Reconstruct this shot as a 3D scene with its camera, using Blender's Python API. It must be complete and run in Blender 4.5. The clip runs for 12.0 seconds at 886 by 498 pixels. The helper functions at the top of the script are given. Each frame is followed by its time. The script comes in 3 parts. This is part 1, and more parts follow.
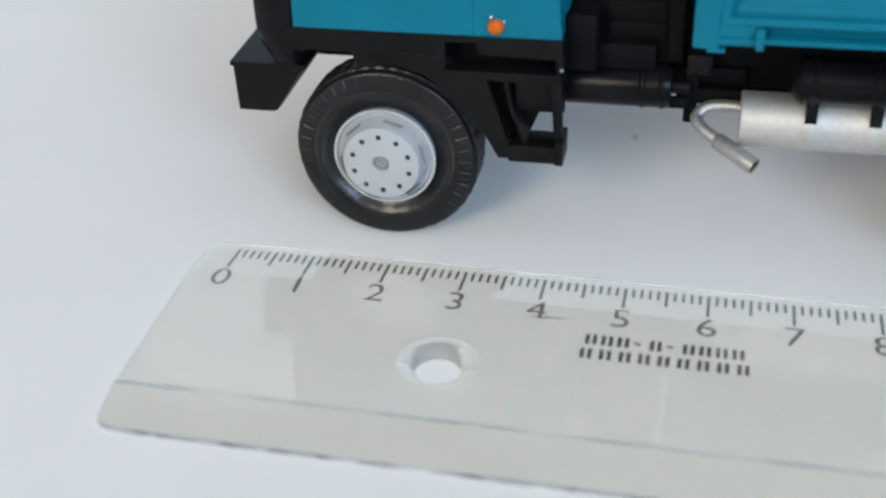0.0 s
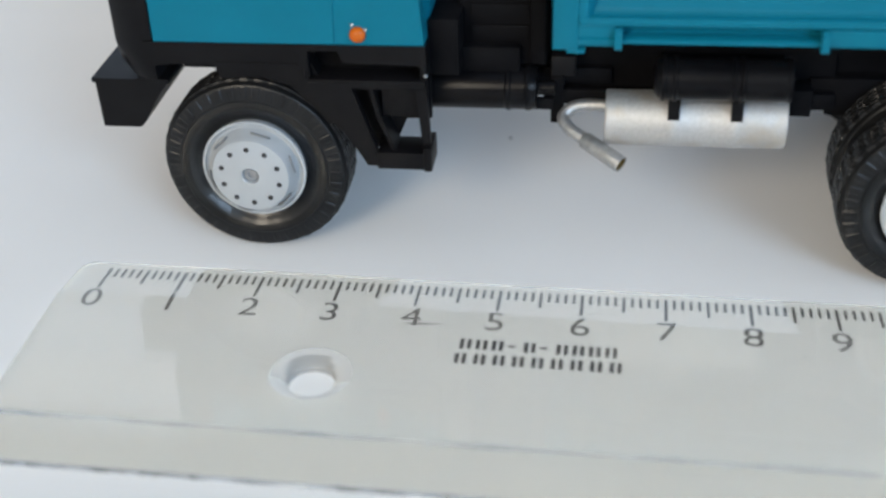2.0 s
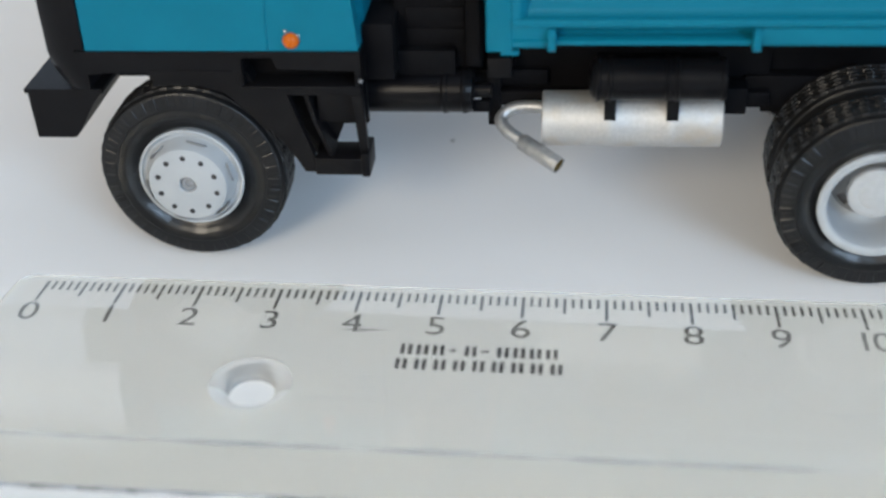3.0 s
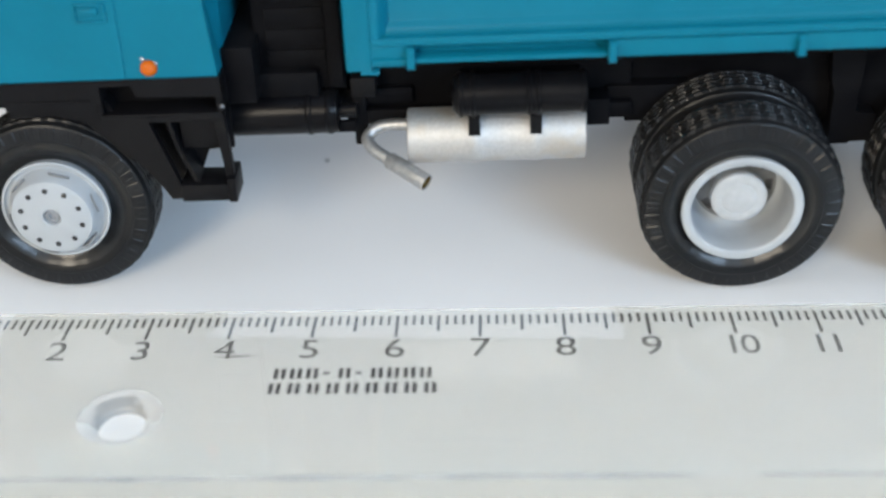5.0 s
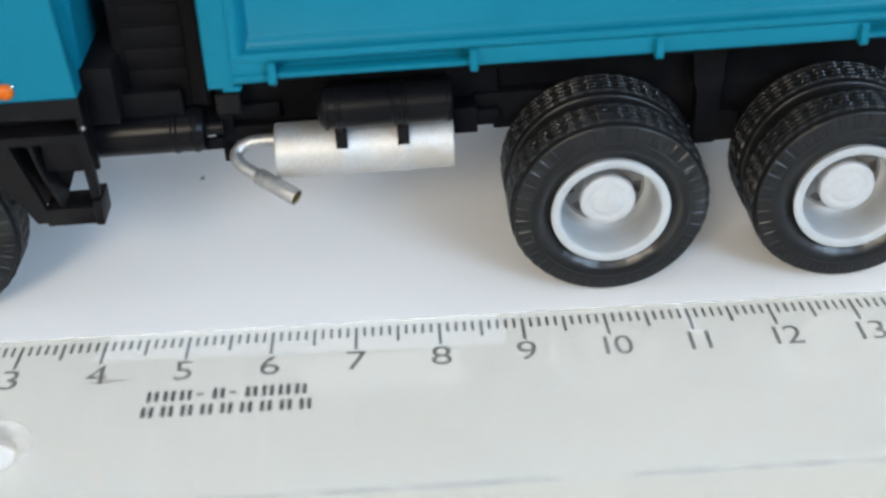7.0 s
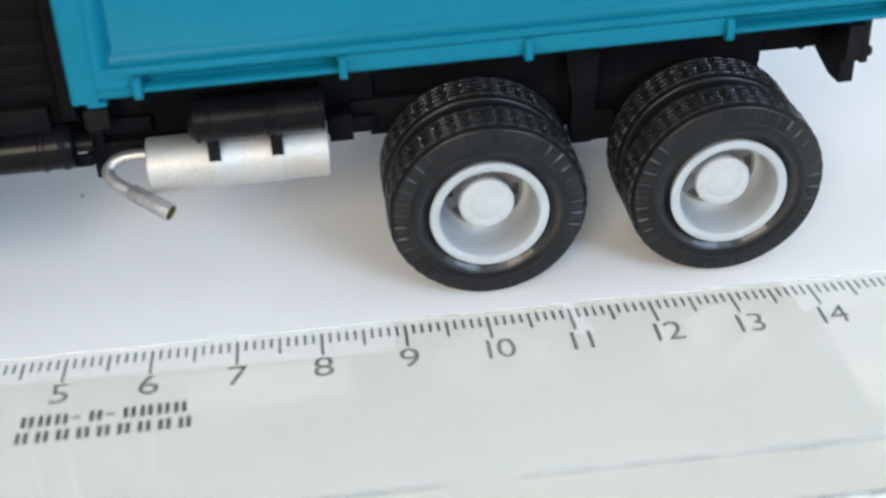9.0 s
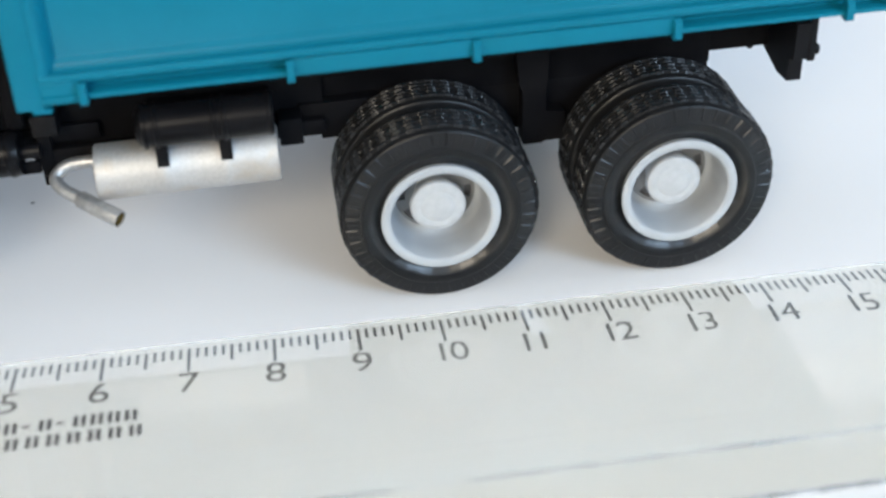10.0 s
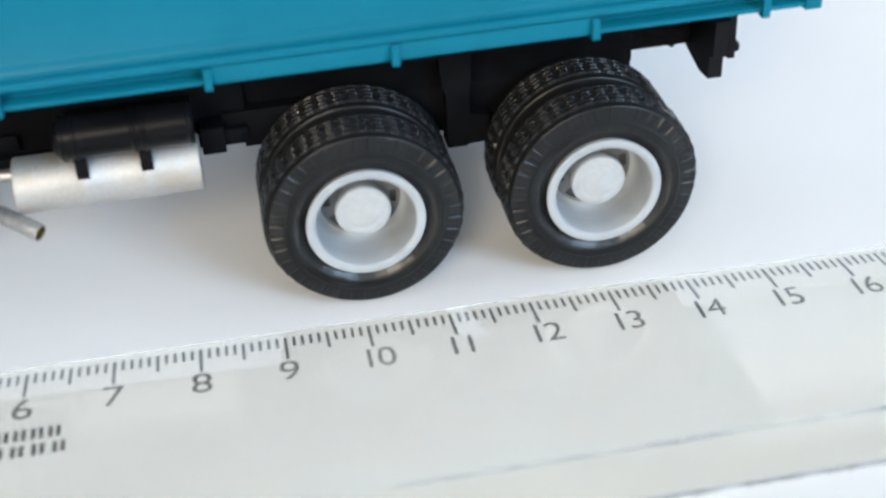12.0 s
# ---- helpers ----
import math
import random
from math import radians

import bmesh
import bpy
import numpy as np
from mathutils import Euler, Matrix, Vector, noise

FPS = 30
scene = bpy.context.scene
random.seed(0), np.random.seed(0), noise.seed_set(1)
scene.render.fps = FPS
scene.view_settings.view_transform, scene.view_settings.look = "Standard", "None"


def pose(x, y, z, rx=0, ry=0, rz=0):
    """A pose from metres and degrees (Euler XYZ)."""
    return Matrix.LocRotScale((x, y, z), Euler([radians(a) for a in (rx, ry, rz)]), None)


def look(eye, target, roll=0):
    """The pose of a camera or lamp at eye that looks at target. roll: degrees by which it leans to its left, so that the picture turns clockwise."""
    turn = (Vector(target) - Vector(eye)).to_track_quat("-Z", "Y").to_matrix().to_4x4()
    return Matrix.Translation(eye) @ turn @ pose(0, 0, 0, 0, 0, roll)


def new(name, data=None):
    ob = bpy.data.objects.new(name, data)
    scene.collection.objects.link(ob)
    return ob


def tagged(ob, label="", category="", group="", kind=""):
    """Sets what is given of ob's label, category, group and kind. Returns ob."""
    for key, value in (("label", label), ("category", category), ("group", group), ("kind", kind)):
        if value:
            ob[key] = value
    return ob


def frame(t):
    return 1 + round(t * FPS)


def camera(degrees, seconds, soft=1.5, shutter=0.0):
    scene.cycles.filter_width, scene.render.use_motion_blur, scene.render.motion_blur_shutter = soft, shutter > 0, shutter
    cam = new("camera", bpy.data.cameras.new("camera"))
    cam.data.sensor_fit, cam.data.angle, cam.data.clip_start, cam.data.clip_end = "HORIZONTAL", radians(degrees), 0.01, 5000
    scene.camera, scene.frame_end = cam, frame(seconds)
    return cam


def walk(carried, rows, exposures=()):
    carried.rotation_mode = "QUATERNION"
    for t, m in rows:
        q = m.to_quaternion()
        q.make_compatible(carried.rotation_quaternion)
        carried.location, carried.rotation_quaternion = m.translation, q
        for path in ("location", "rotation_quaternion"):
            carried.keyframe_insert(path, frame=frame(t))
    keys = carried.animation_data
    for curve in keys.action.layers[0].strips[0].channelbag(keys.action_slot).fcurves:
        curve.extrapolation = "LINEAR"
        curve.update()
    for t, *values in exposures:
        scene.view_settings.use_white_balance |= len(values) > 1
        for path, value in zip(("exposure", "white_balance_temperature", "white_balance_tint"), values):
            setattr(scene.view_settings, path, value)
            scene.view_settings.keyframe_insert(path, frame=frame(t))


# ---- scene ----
cam = camera(37.09, 12.0, soft=2.6)
# seconds, x, y, z in metres, pitch, roll, yaw in degrees
ROWS = [
    (0.0, 0.05878, -0.13485, 0.09348, -33.029, 1.436, 12.352),
    (0.5, 0.06027, -0.13412, 0.09358, -33.085, 1.438, 11.172),
    (1.0, 0.06155, -0.13346, 0.09365, -33.129, 1.517, 10.039),
    (1.5, 0.06274, -0.13303, 0.09380, -33.187, 1.555, 9.065),
    (2.0, 0.06410, -0.13271, 0.09397, -33.223, 1.613, 8.033),
    (2.5, 0.06545, -0.13214, 0.09398, -33.259, 1.771, 7.156),
    (3.0, 0.06688, -0.13165, 0.09404, -33.281, 1.825, 6.007),
    (5.0, 0.07202, -0.13059, 0.09444, -32.909, 1.951, 1.476),
    (5.5, 0.07345, -0.13038, 0.09443, -32.827, 1.951, 0.381),
    (6.0, 0.07472, -0.13019, 0.09429, -32.747, 2.011, -0.812),
    (6.5, 0.07591, -0.13048, 0.09445, -32.721, 2.097, -1.812),
    (7.0, 0.07740, -0.13016, 0.09442, -32.702, 2.054, -2.849),
    (7.5, 0.07906, -0.12952, 0.09412, -32.638, 2.040, -4.156),
    (9.5, 0.08364, -0.12926, 0.09404, -32.729, 2.111, -7.633),
    (10.0, 0.08460, -0.12918, 0.09391, -32.706, 2.044, -8.464),
    (10.5, 0.08558, -0.12923, 0.09382, -32.685, 2.111, -9.134),
    (11.0, 0.08671, -0.12921, 0.09375, -32.688, 2.230, -9.692),
    (11.5, 0.08766, -0.12940, 0.09372, -32.662, 2.292, -10.205),
    (12.0, 0.08857, -0.12947, 0.09355, -32.598, 2.340, -10.757),
]
EXPOSURES = [(0.0, -0.14), (3.0, -0.12), (5.0, 0.13), (12.0, 0.23)]
walk(cam, [(t, pose(x, y, z, 90 + pitch, roll, yaw)) for t, x, y, z, pitch, roll, yaw in ROWS], EXPOSURES)
cam.data.dof.use_dof = True
cam.data.dof.focus_distance = 0.166
cam.data.dof.aperture_fstop = 15.0

# ---- world and light ----
world = bpy.data.worlds.new("daylight")
scene.world = world
world.use_nodes = True
wn = world.node_tree.nodes
sky = wn.new("ShaderNodeTexSky")
sky.sky_type = "NISHITA"
sky.sun_disc = False
sky.sun_elevation = radians(40)
sky.sun_rotation = radians(200)
wn["Background"].inputs["Strength"].default_value = 0.1
world.node_tree.links.new(sky.outputs["Color"], wn["Background"].inputs["Color"])


def window_light(name, eye, target, w, h, power, colour):
    lamp = bpy.data.lights.new(name, "AREA")
    lamp.shape, lamp.size, lamp.size_y = "RECTANGLE", w, h
    lamp.energy, lamp.color = power, colour
    ob = new(name, lamp)
    ob.matrix_world = look(eye, target)
    return ob


# Soft light from above, added with no known source overhead.
window_light("added_top_light", (0.12, -0.42, 1.74), (0.12, -0.42, 0.0), 1.2, 1.0, 1.6, (0.80, 0.90, 1.0))
window_light("window_light_south_east", (1.35, -1.79, 1.05), (0.1, 0.0, 0.0), 1.0, 0.8, 36.0, (0.64, 0.87, 1.14))
window_light("window_light_north", (0.1, 1.89, 0.85), (0.1, 0.0, 0.85), 3.4, 1.7, 15.0, (0.80, 0.90, 1.06))
window_light("window_light_east", (1.99, 0.35, 0.70), (0.0, 0.35, 0.70), 1.7, 1.2, 12.0, (0.88, 0.95, 1.02))
window_light("window_light_south_west", (-0.62, -1.79, 0.98), (0.06, 0.0, 0.0), 0.7, 0.8, 28.5, (1.03, 0.91, 0.73))

# ---- materials ----
def material(name, colour, rough=0.5, metal=0.0, spec=0.5):
    m = bpy.data.materials.new(name)
    m.use_nodes = True
    b = m.node_tree.nodes["Principled BSDF"]
    b.inputs["Base Color"].default_value = (*colour, 1)
    b.inputs["Roughness"].default_value = rough
    b.inputs["Metallic"].default_value = metal
    b.inputs["Specular IOR Level"].default_value = spec
    return m


def vary(m, scale, dark, light, detail=4.0, bump=0.0, bump_scale=None, rough=None, stretch=(1, 1, 1)):
    """Noise between two colours at a size of its own, with fine relief."""
    nt = m.node_tree
    b = nt.nodes["Principled BSDF"]
    co = nt.nodes.new("ShaderNodeTexCoord")
    mp = nt.nodes.new("ShaderNodeMapping")
    mp.inputs["Scale"].default_value = stretch
    nt.links.new(co.outputs["Object"], mp.inputs["Vector"])
    n = nt.nodes.new("ShaderNodeTexNoise")
    n.inputs["Scale"].default_value = scale
    n.inputs["Detail"].default_value = detail
    nt.links.new(mp.outputs["Vector"], n.inputs["Vector"])
    r = nt.nodes.new("ShaderNodeValToRGB")
    r.color_ramp.elements[0].position, r.color_ramp.elements[1].position = 0.3, 0.7
    r.color_ramp.elements[0].color, r.color_ramp.elements[1].color = (*dark, 1), (*light, 1)
    nt.links.new(n.outputs["Fac"], r.inputs["Fac"])
    nt.links.new(r.outputs["Color"], b.inputs["Base Color"])
    if rough:
        mr = nt.nodes.new("ShaderNodeMapRange")
        mr.inputs["To Min"].default_value, mr.inputs["To Max"].default_value = rough
        nt.links.new(n.outputs["Fac"], mr.inputs["Value"])
        nt.links.new(mr.outputs["Result"], b.inputs["Roughness"])
    if bump:
        n2 = nt.nodes.new("ShaderNodeTexNoise")
        n2.inputs["Scale"].default_value = bump_scale or scale * 4
        n2.inputs["Detail"].default_value = 3.0
        nt.links.new(co.outputs["Object"], n2.inputs["Vector"])
        bp = nt.nodes.new("ShaderNodeBump")
        bp.inputs["Strength"].default_value = bump
        bp.inputs["Distance"].default_value = 0.0002
        nt.links.new(n2.outputs["Fac"], bp.inputs["Height"])
        nt.links.new(bp.outputs["Normal"], b.inputs["Normal"])
    return m


def stain(m, scale, colour, lo, hi, amount):
    """Patches of another colour over the base, at a size of their own."""
    nt = m.node_tree
    b = nt.nodes["Principled BSDF"]
    src = b.inputs["Base Color"].links[0].from_socket
    co = nt.nodes.new("ShaderNodeTexCoord")
    n = nt.nodes.new("ShaderNodeTexNoise")
    n.inputs["Scale"].default_value = scale
    n.inputs["Detail"].default_value = 5.0
    nt.links.new(co.outputs["Object"], n.inputs["Vector"])
    mr = nt.nodes.new("ShaderNodeMapRange")
    for k, v in (("From Min", lo), ("From Max", hi), ("To Min", 0.0), ("To Max", amount)):
        mr.inputs[k].default_value = v
    nt.links.new(n.outputs["Fac"], mr.inputs["Value"])
    mx = nt.nodes.new("ShaderNodeMixRGB")
    mx.inputs["Color2"].default_value = (*colour, 1)
    nt.links.new(mr.outputs["Result"], mx.inputs["Fac"])
    nt.links.new(src, mx.inputs["Color1"])
    nt.links.new(mx.outputs["Color"], b.inputs["Base Color"])
    return m


PAPER = vary(material("white_paper", (0.8, 0.8, 0.8), 0.75, spec=0.3), 25, (0.79, 0.79, 0.785), (0.82, 0.82, 0.82), bump=0.05, bump_scale=900)
TEAL = vary(material("teal_plastic", (0.0025, 0.155, 0.23), 0.42, spec=0.13), 120, (0.0025, 0.134, 0.206), (0.003, 0.147, 0.226), bump=0.04, bump_scale=1500, rough=(0.28, 0.40))
BLACK = vary(material("black_plastic", (0.006, 0.006, 0.007), 0.45, spec=0.13), 200, (0.003, 0.003, 0.004), (0.006, 0.006, 0.007), bump=0.08, bump_scale=1800, rough=(0.38, 0.55))
BLACK_GLOSS = vary(material("glossy_black_plastic", (0.008, 0.008, 0.009), 0.3, spec=0.12), 200, (0.003, 0.003, 0.004), (0.006, 0.006, 0.007), rough=(0.24, 0.36))
# Copy of the black plastic, duller so that recessed chassis parts look shaded.
BLACK_SHADED = vary(material("shaded_black_plastic", (0.005, 0.005, 0.006), 0.6, spec=0.06), 260, (0.003, 0.003, 0.004), (0.006, 0.006, 0.007), bump=0.1, bump_scale=1500, rough=(0.5, 0.7))
RUBBER = vary(material("tyre_rubber", (0.011, 0.011, 0.013), 0.5, spec=0.27), 300, (0.0055, 0.006, 0.007), (0.010, 0.0106, 0.012), bump=0.1, bump_scale=2500, rough=(0.24, 0.40))
dust = [n for n in RUBBER.node_tree.nodes if n.type == "VALTORGB"][0].color_ramp.elements.new(0.78)
dust.color = (0.018, 0.018, 0.020, 1)
TREAD = vary(material("matte_tread_rubber", (0.009, 0.009, 0.01), 0.6, spec=0.14), 300, (0.005, 0.0054, 0.006), (0.009, 0.0094, 0.0104), bump=0.2, bump_scale=2500, rough=(0.50, 0.65))
LUG = vary(material("polished_lug_rubber", (0.01, 0.01, 0.011), 0.2, spec=0.5), 300, (0.0055, 0.006, 0.007), (0.010, 0.0106, 0.012), bump=0.06, bump_scale=2500, rough=(0.14, 0.28))
BEAD = vary(material("shiny_bead_rubber", (0.01, 0.01, 0.011), 0.2, spec=0.5), 300, (0.0055, 0.006, 0.007), (0.010, 0.0106, 0.012), bump=0.10, bump_scale=700, rough=(0.26, 0.40))
WHITE = vary(material("pale_grey_plastic", (0.55, 0.58, 0.62), 0.4), 200, (0.335, 0.358, 0.380), (0.38, 0.405, 0.428), rough=(0.26, 0.38))
SILVER = vary(material("silver_paint", (0.6, 0.6, 0.6), 0.35, 0.85), 2600, (0.47, 0.47, 0.467), (0.57, 0.57, 0.567), detail=8.0, bump=0.2, bump_scale=2400, rough=(0.54, 0.70))
stain(SILVER, 260, (0.50, 0.40, 0.28), 0.52, 0.75, 0.55)
PIPE = vary(material("bare_metal", (0.5, 0.5, 0.49), 0.3, 0.8), 1500, (0.36, 0.365, 0.37), (0.50, 0.505, 0.51), rough=(0.38, 0.52))
BRASS = material("brass_bore", (0.12, 0.08, 0.02), 0.5, 0.4)
HOLE = material("hole_shade", (0.02, 0.02, 0.022), 0.7)
GREY = material("grey_plastic", (0.22, 0.23, 0.245), 0.4)
ORANGE = material("orange_lens", (0.52, 0.105, 0.003), 0.14, spec=0.3)
INK = vary(material("black_ink", (0.08, 0.08, 0.085), 0.6), 350, (0.04, 0.04, 0.044), (0.085, 0.085, 0.09))


def worn_print(m, lo, hi, scale, per_object):
    """Print of uneven tone: cloudy noise makes it paler in places, and more so on some marks."""
    nt = m.node_tree
    b = nt.nodes["Principled BSDF"]
    geo = nt.nodes.new("ShaderNodeNewGeometry")
    n = nt.nodes.new("ShaderNodeTexNoise")
    n.inputs["Scale"].default_value = scale
    n.inputs["Detail"].default_value = 2.0
    nt.links.new(geo.outputs["Position"], n.inputs["Vector"])
    info = nt.nodes.new("ShaderNodeObjectInfo")
    add = nt.nodes.new("ShaderNodeMath")
    add.operation = "MULTIPLY_ADD"
    add.inputs[1].default_value = per_object
    nt.links.new(info.outputs["Random"], add.inputs[0])
    nt.links.new(n.outputs["Fac"], add.inputs[2])
    r = nt.nodes.new("ShaderNodeMapRange")
    for k, v in (("From Min", 0.35), ("From Max", 0.65 + per_object), ("To Min", lo), ("To Max", hi)):
        r.inputs[k].default_value = v
    nt.links.new(add.outputs["Value"], r.inputs["Value"])
    c = nt.nodes.new("ShaderNodeCombineColor")
    for k in ("Red", "Green", "Blue"):
        nt.links.new(r.outputs["Result"], c.inputs[k])
    nt.links.new(c.outputs["Color"], b.inputs["Base Color"])
    return m


TICK_INK = worn_print(material("uneven_black_ink", (0.1, 0.1, 0.1), 0.6), 0.04, 0.16, 28.0, 0.12)
NUMERAL_INK = worn_print(material("uneven_grey_ink", (0.16, 0.16, 0.16), 0.6), 0.06, 0.19, 32.0, 0.2)
WALL = vary(material("wall_paint", (0.6, 0.6, 0.58), 0.9), 3, (0.58, 0.57, 0.55), (0.63, 0.62, 0.60))
FLOOR_M = vary(material("floor_boards", (0.25, 0.18, 0.12), 0.6), 6, (0.2, 0.14, 0.09), (0.3, 0.22, 0.15), stretch=(1, 8, 1))

def clear_plastic(name, body, share, blur=0.0, tint=(0.945, 0.95, 0.938), patchy=0.0):
    """Clear plastic: real refraction and reflection, with a share of a cloudy body."""
    m = bpy.data.materials.new(name)
    m.use_nodes = True
    n, l = m.node_tree.nodes, m.node_tree.links
    n.remove(n["Principled BSDF"])
    glass = n.new("ShaderNodeBsdfGlass")
    glass.inputs["Color"].default_value = (*tint, 1)
    glass.inputs["IOR"].default_value = 1.49
    glass.inputs["Roughness"].default_value = blur
    di = n.new("ShaderNodeBsdfDiffuse")
    di.inputs["Color"].default_value = (*body, 1)
    mx = n.new("ShaderNodeMixShader")
    mx.inputs["Fac"].default_value = share
    if patchy:
        co = n.new("ShaderNodeTexCoord")
        no = n.new("ShaderNodeTexNoise")
        no.inputs["Scale"].default_value = patchy
        no.inputs["Detail"].default_value = 6.0
        l.new(co.outputs["Object"], no.inputs["Vector"])
        mr = n.new("ShaderNodeMapRange")
        for k, v in (("From Min", 0.36), ("From Max", 0.62), ("To Min", share * 0.35), ("To Max", share * 1.3)):
            mr.inputs[k].default_value = v
        l.new(no.outputs["Fac"], mr.inputs["Value"])
        l.new(mr.outputs["Result"], mx.inputs["Fac"])
    l.new(glass.outputs["BSDF"], mx.inputs[1])
    l.new(di.outputs["BSDF"], mx.inputs[2])
    l.new(mx.outputs["Shader"], n["Material Output"].inputs["Surface"])
    return m


ACRYLIC = clear_plastic("clear_acrylic", (0.72, 0.72, 0.70), 0.03, 0.0, (0.858, 0.855, 0.835))
# Rough edge faces, also whitened for the pale strips that refraction shows.
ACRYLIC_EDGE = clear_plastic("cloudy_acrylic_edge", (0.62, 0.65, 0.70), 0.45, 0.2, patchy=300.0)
# Arris and back edge, greyed to draw a dark line and dull edge glare.
ACRYLIC_LINE = clear_plastic("acrylic_arris_shade", (0.42, 0.45, 0.48), 0.5, 0.25)
# Grey in the ridge's colour draws its dark reflected and refracted line.
ACRYLIC_RIDGE = clear_plastic("acrylic_ridge_shade", (0.27, 0.30, 0.33), 0.40, 0.2, patchy=110.0)
# Same plastic, tinted darker for the duller tone that refraction gives the bevel.
ACRYLIC_BEVEL = clear_plastic("acrylic_bevel_shade", (0.66, 0.655, 0.61), 0.06, 0.0, (0.852, 0.848, 0.818))
# Near side of the hole, whitened for the bright crescent that refraction makes there.
ACRYLIC_CRESCENT = clear_plastic("bright_acrylic_crescent", (0.84, 0.845, 0.85), 0.55, 0.15)
# Rest of the hole wall: a pale body put in for its refracted tones.
ACRYLIC_HOLE = clear_plastic("pale_acrylic_hole_wall", (0.70, 0.70, 0.69), 0.42, 0.1, (0.93, 0.915, 0.90))
SMEAR = material("grey_ink_smear", (0.42, 0.42, 0.42), 0.6)

# ---- mesh helpers: all numbers below are centimetres ----
CM = 0.01
TABLE = -0.004
SLOPE = 0.016   # the body stands a touch higher at its tail


def finish(name, bm, mat, parent=None, label="", at=None, body=False, bevel=0.0, smooth=True):
    """One mesh object from a bmesh in centimetres, under a parent."""
    if bevel:
        bmesh.ops.bevel(bm, geom=[e for e in bm.edges if e.is_manifold and e.calc_face_angle(0) > 0.5], offset=bevel, segments=2, affect="EDGES", profile=0.5)
    if body:
        for v in bm.verts:
            v.co.z += SLOPE * (v.co.x - 8.0)
    for v in bm.verts:
        v.co *= CM
    bmesh.ops.recalc_face_normals(bm, faces=bm.faces)
    me = bpy.data.meshes.new(name)
    bm.to_mesh(me)
    bm.free()
    me.materials.append(mat)
    return place(name, me, parent, label, at, smooth)


def place(name, me, parent=None, label="", at=None, smooth=True):
    if smooth:
        me.shade_smooth()
        me.set_sharp_from_angle(angle=radians(35))
    ob = new(name, me)
    ob.parent = parent
    if at:
        ob.location = [c * CM for c in at]
    return tagged(ob, label)


def box(x0, x1, y0, y1, z0, z1, bm=None):
    bm = bm or bmesh.new()
    m = Matrix.LocRotScale(((x0 + x1) / 2, (y0 + y1) / 2, (z0 + z1) / 2), None, (x1 - x0, y1 - y0, z1 - z0))
    bmesh.ops.create_cube(bm, size=1, matrix=m)
    return bm


def prism(points, a, b, axis="y", bm=None):
    """A closed outline drawn out from a to b: the outline lies in xz (axis y), yz (axis x) or xy (axis z)."""
    bm = bm or bmesh.new()
    put = {"y": lambda p, c: (p[0], c, p[1]), "x": lambda p, c: (c, p[0], p[1]), "z": lambda p, c: (p[0], p[1], c)}[axis]
    lo = [bm.verts.new(put(p, a)) for p in points]
    hi = [bm.verts.new(put(p, b)) for p in points]
    bm.faces.new(lo)
    bm.faces.new(hi[::-1])
    for i in range(len(points)):
        j = (i + 1) % len(points)
        bm.faces.new((lo[i], hi[i], hi[j], lo[j]))
    return bm


def lathe(profile, axis="y", n=48, closed=False, bm=None, origin=(0, 0, 0), shape=None):
    """Turns a profile of (radius, along) about an axis. shape(i, j, r, s) may change both."""
    bm = bm or bmesh.new()
    rings = []
    for i in range(n):
        a = 2 * math.pi * i / n
        ring = []
        for j, (r, s) in enumerate(profile):
            if shape:
                r, s = shape(i, j, r, s)
            u, w = r * math.cos(a), r * math.sin(a)
            p = (u, s, w) if axis == "y" else (s, u, w)
            ring.append(bm.verts.new(Vector(p) + Vector(origin)))
        rings.append(ring)
    k = len(profile)
    for i in range(n):
        p, q = rings[i], rings[(i + 1) % n]
        for j in range(k if closed else k - 1):
            bm.faces.new((p[j], p[(j + 1) % k], q[(j + 1) % k], q[j]))
    if not closed:
        for j in (0, k - 1):
            if profile[j][0] > 1e-4:
                bm.faces.new([r[j] for r in rings])
        bmesh.ops.remove_doubles(bm, verts=bm.verts, dist=1e-5)
    return bm


def tube(path, radii, n=20, bm=None, caps=True):
    """A round tube through the points of a path."""
    bm = bm or bmesh.new()
    pts = [Vector(p) for p in path]
    rings = []
    up = Vector((0.13, 0.2, 0.97))
    for i, p in enumerate(pts):
        d = (pts[min(i + 1, len(pts) - 1)] - pts[max(i - 1, 0)]).normalized()
        u = (up - d * up.dot(d)).normalized()
        up = u
        w = d.cross(u)
        r = radii[i]
        rings.append([bm.verts.new(p + u * r * math.cos(2 * math.pi * k / n) + w * r * math.sin(2 * math.pi * k / n)) for k in range(n)])
    for a, b in zip(rings, rings[1:]):
        for k in range(n):
            bm.faces.new((a[k], a[(k + 1) % n], b[(k + 1) % n], b[k]))
    if caps:
        bm.faces.new(rings[0])
        bm.faces.new(rings[-1])
    return bm


def curve_points(ctrl, per=8):
    """A smooth line through control points."""
    c = [Vector(p) for p in ctrl]
    c = [c[0] * 2 - c[1]] + c + [c[-1] * 2 - c[-2]]
    out = []
    for i in range(1, len(c) - 2):
        for s in range(per):
            t = s / per
            out.append(0.5 * (2 * c[i] + (c[i + 1] - c[i - 1]) * t + (2 * c[i - 1] - 5 * c[i] + 4 * c[i + 1] - c[i + 2]) * t * t + (3 * c[i] - c[i - 1] - 3 * c[i + 1] + c[i + 2]) * t ** 3))
    return out + [c[-2]]


def thing(name, label, category, at=(0, 0, 0), kind=""):
    ob = new(name)
    ob.empty_display_size = 0.01
    ob.location = [c * CM for c in at]
    return tagged(ob, label, category, kind=kind)


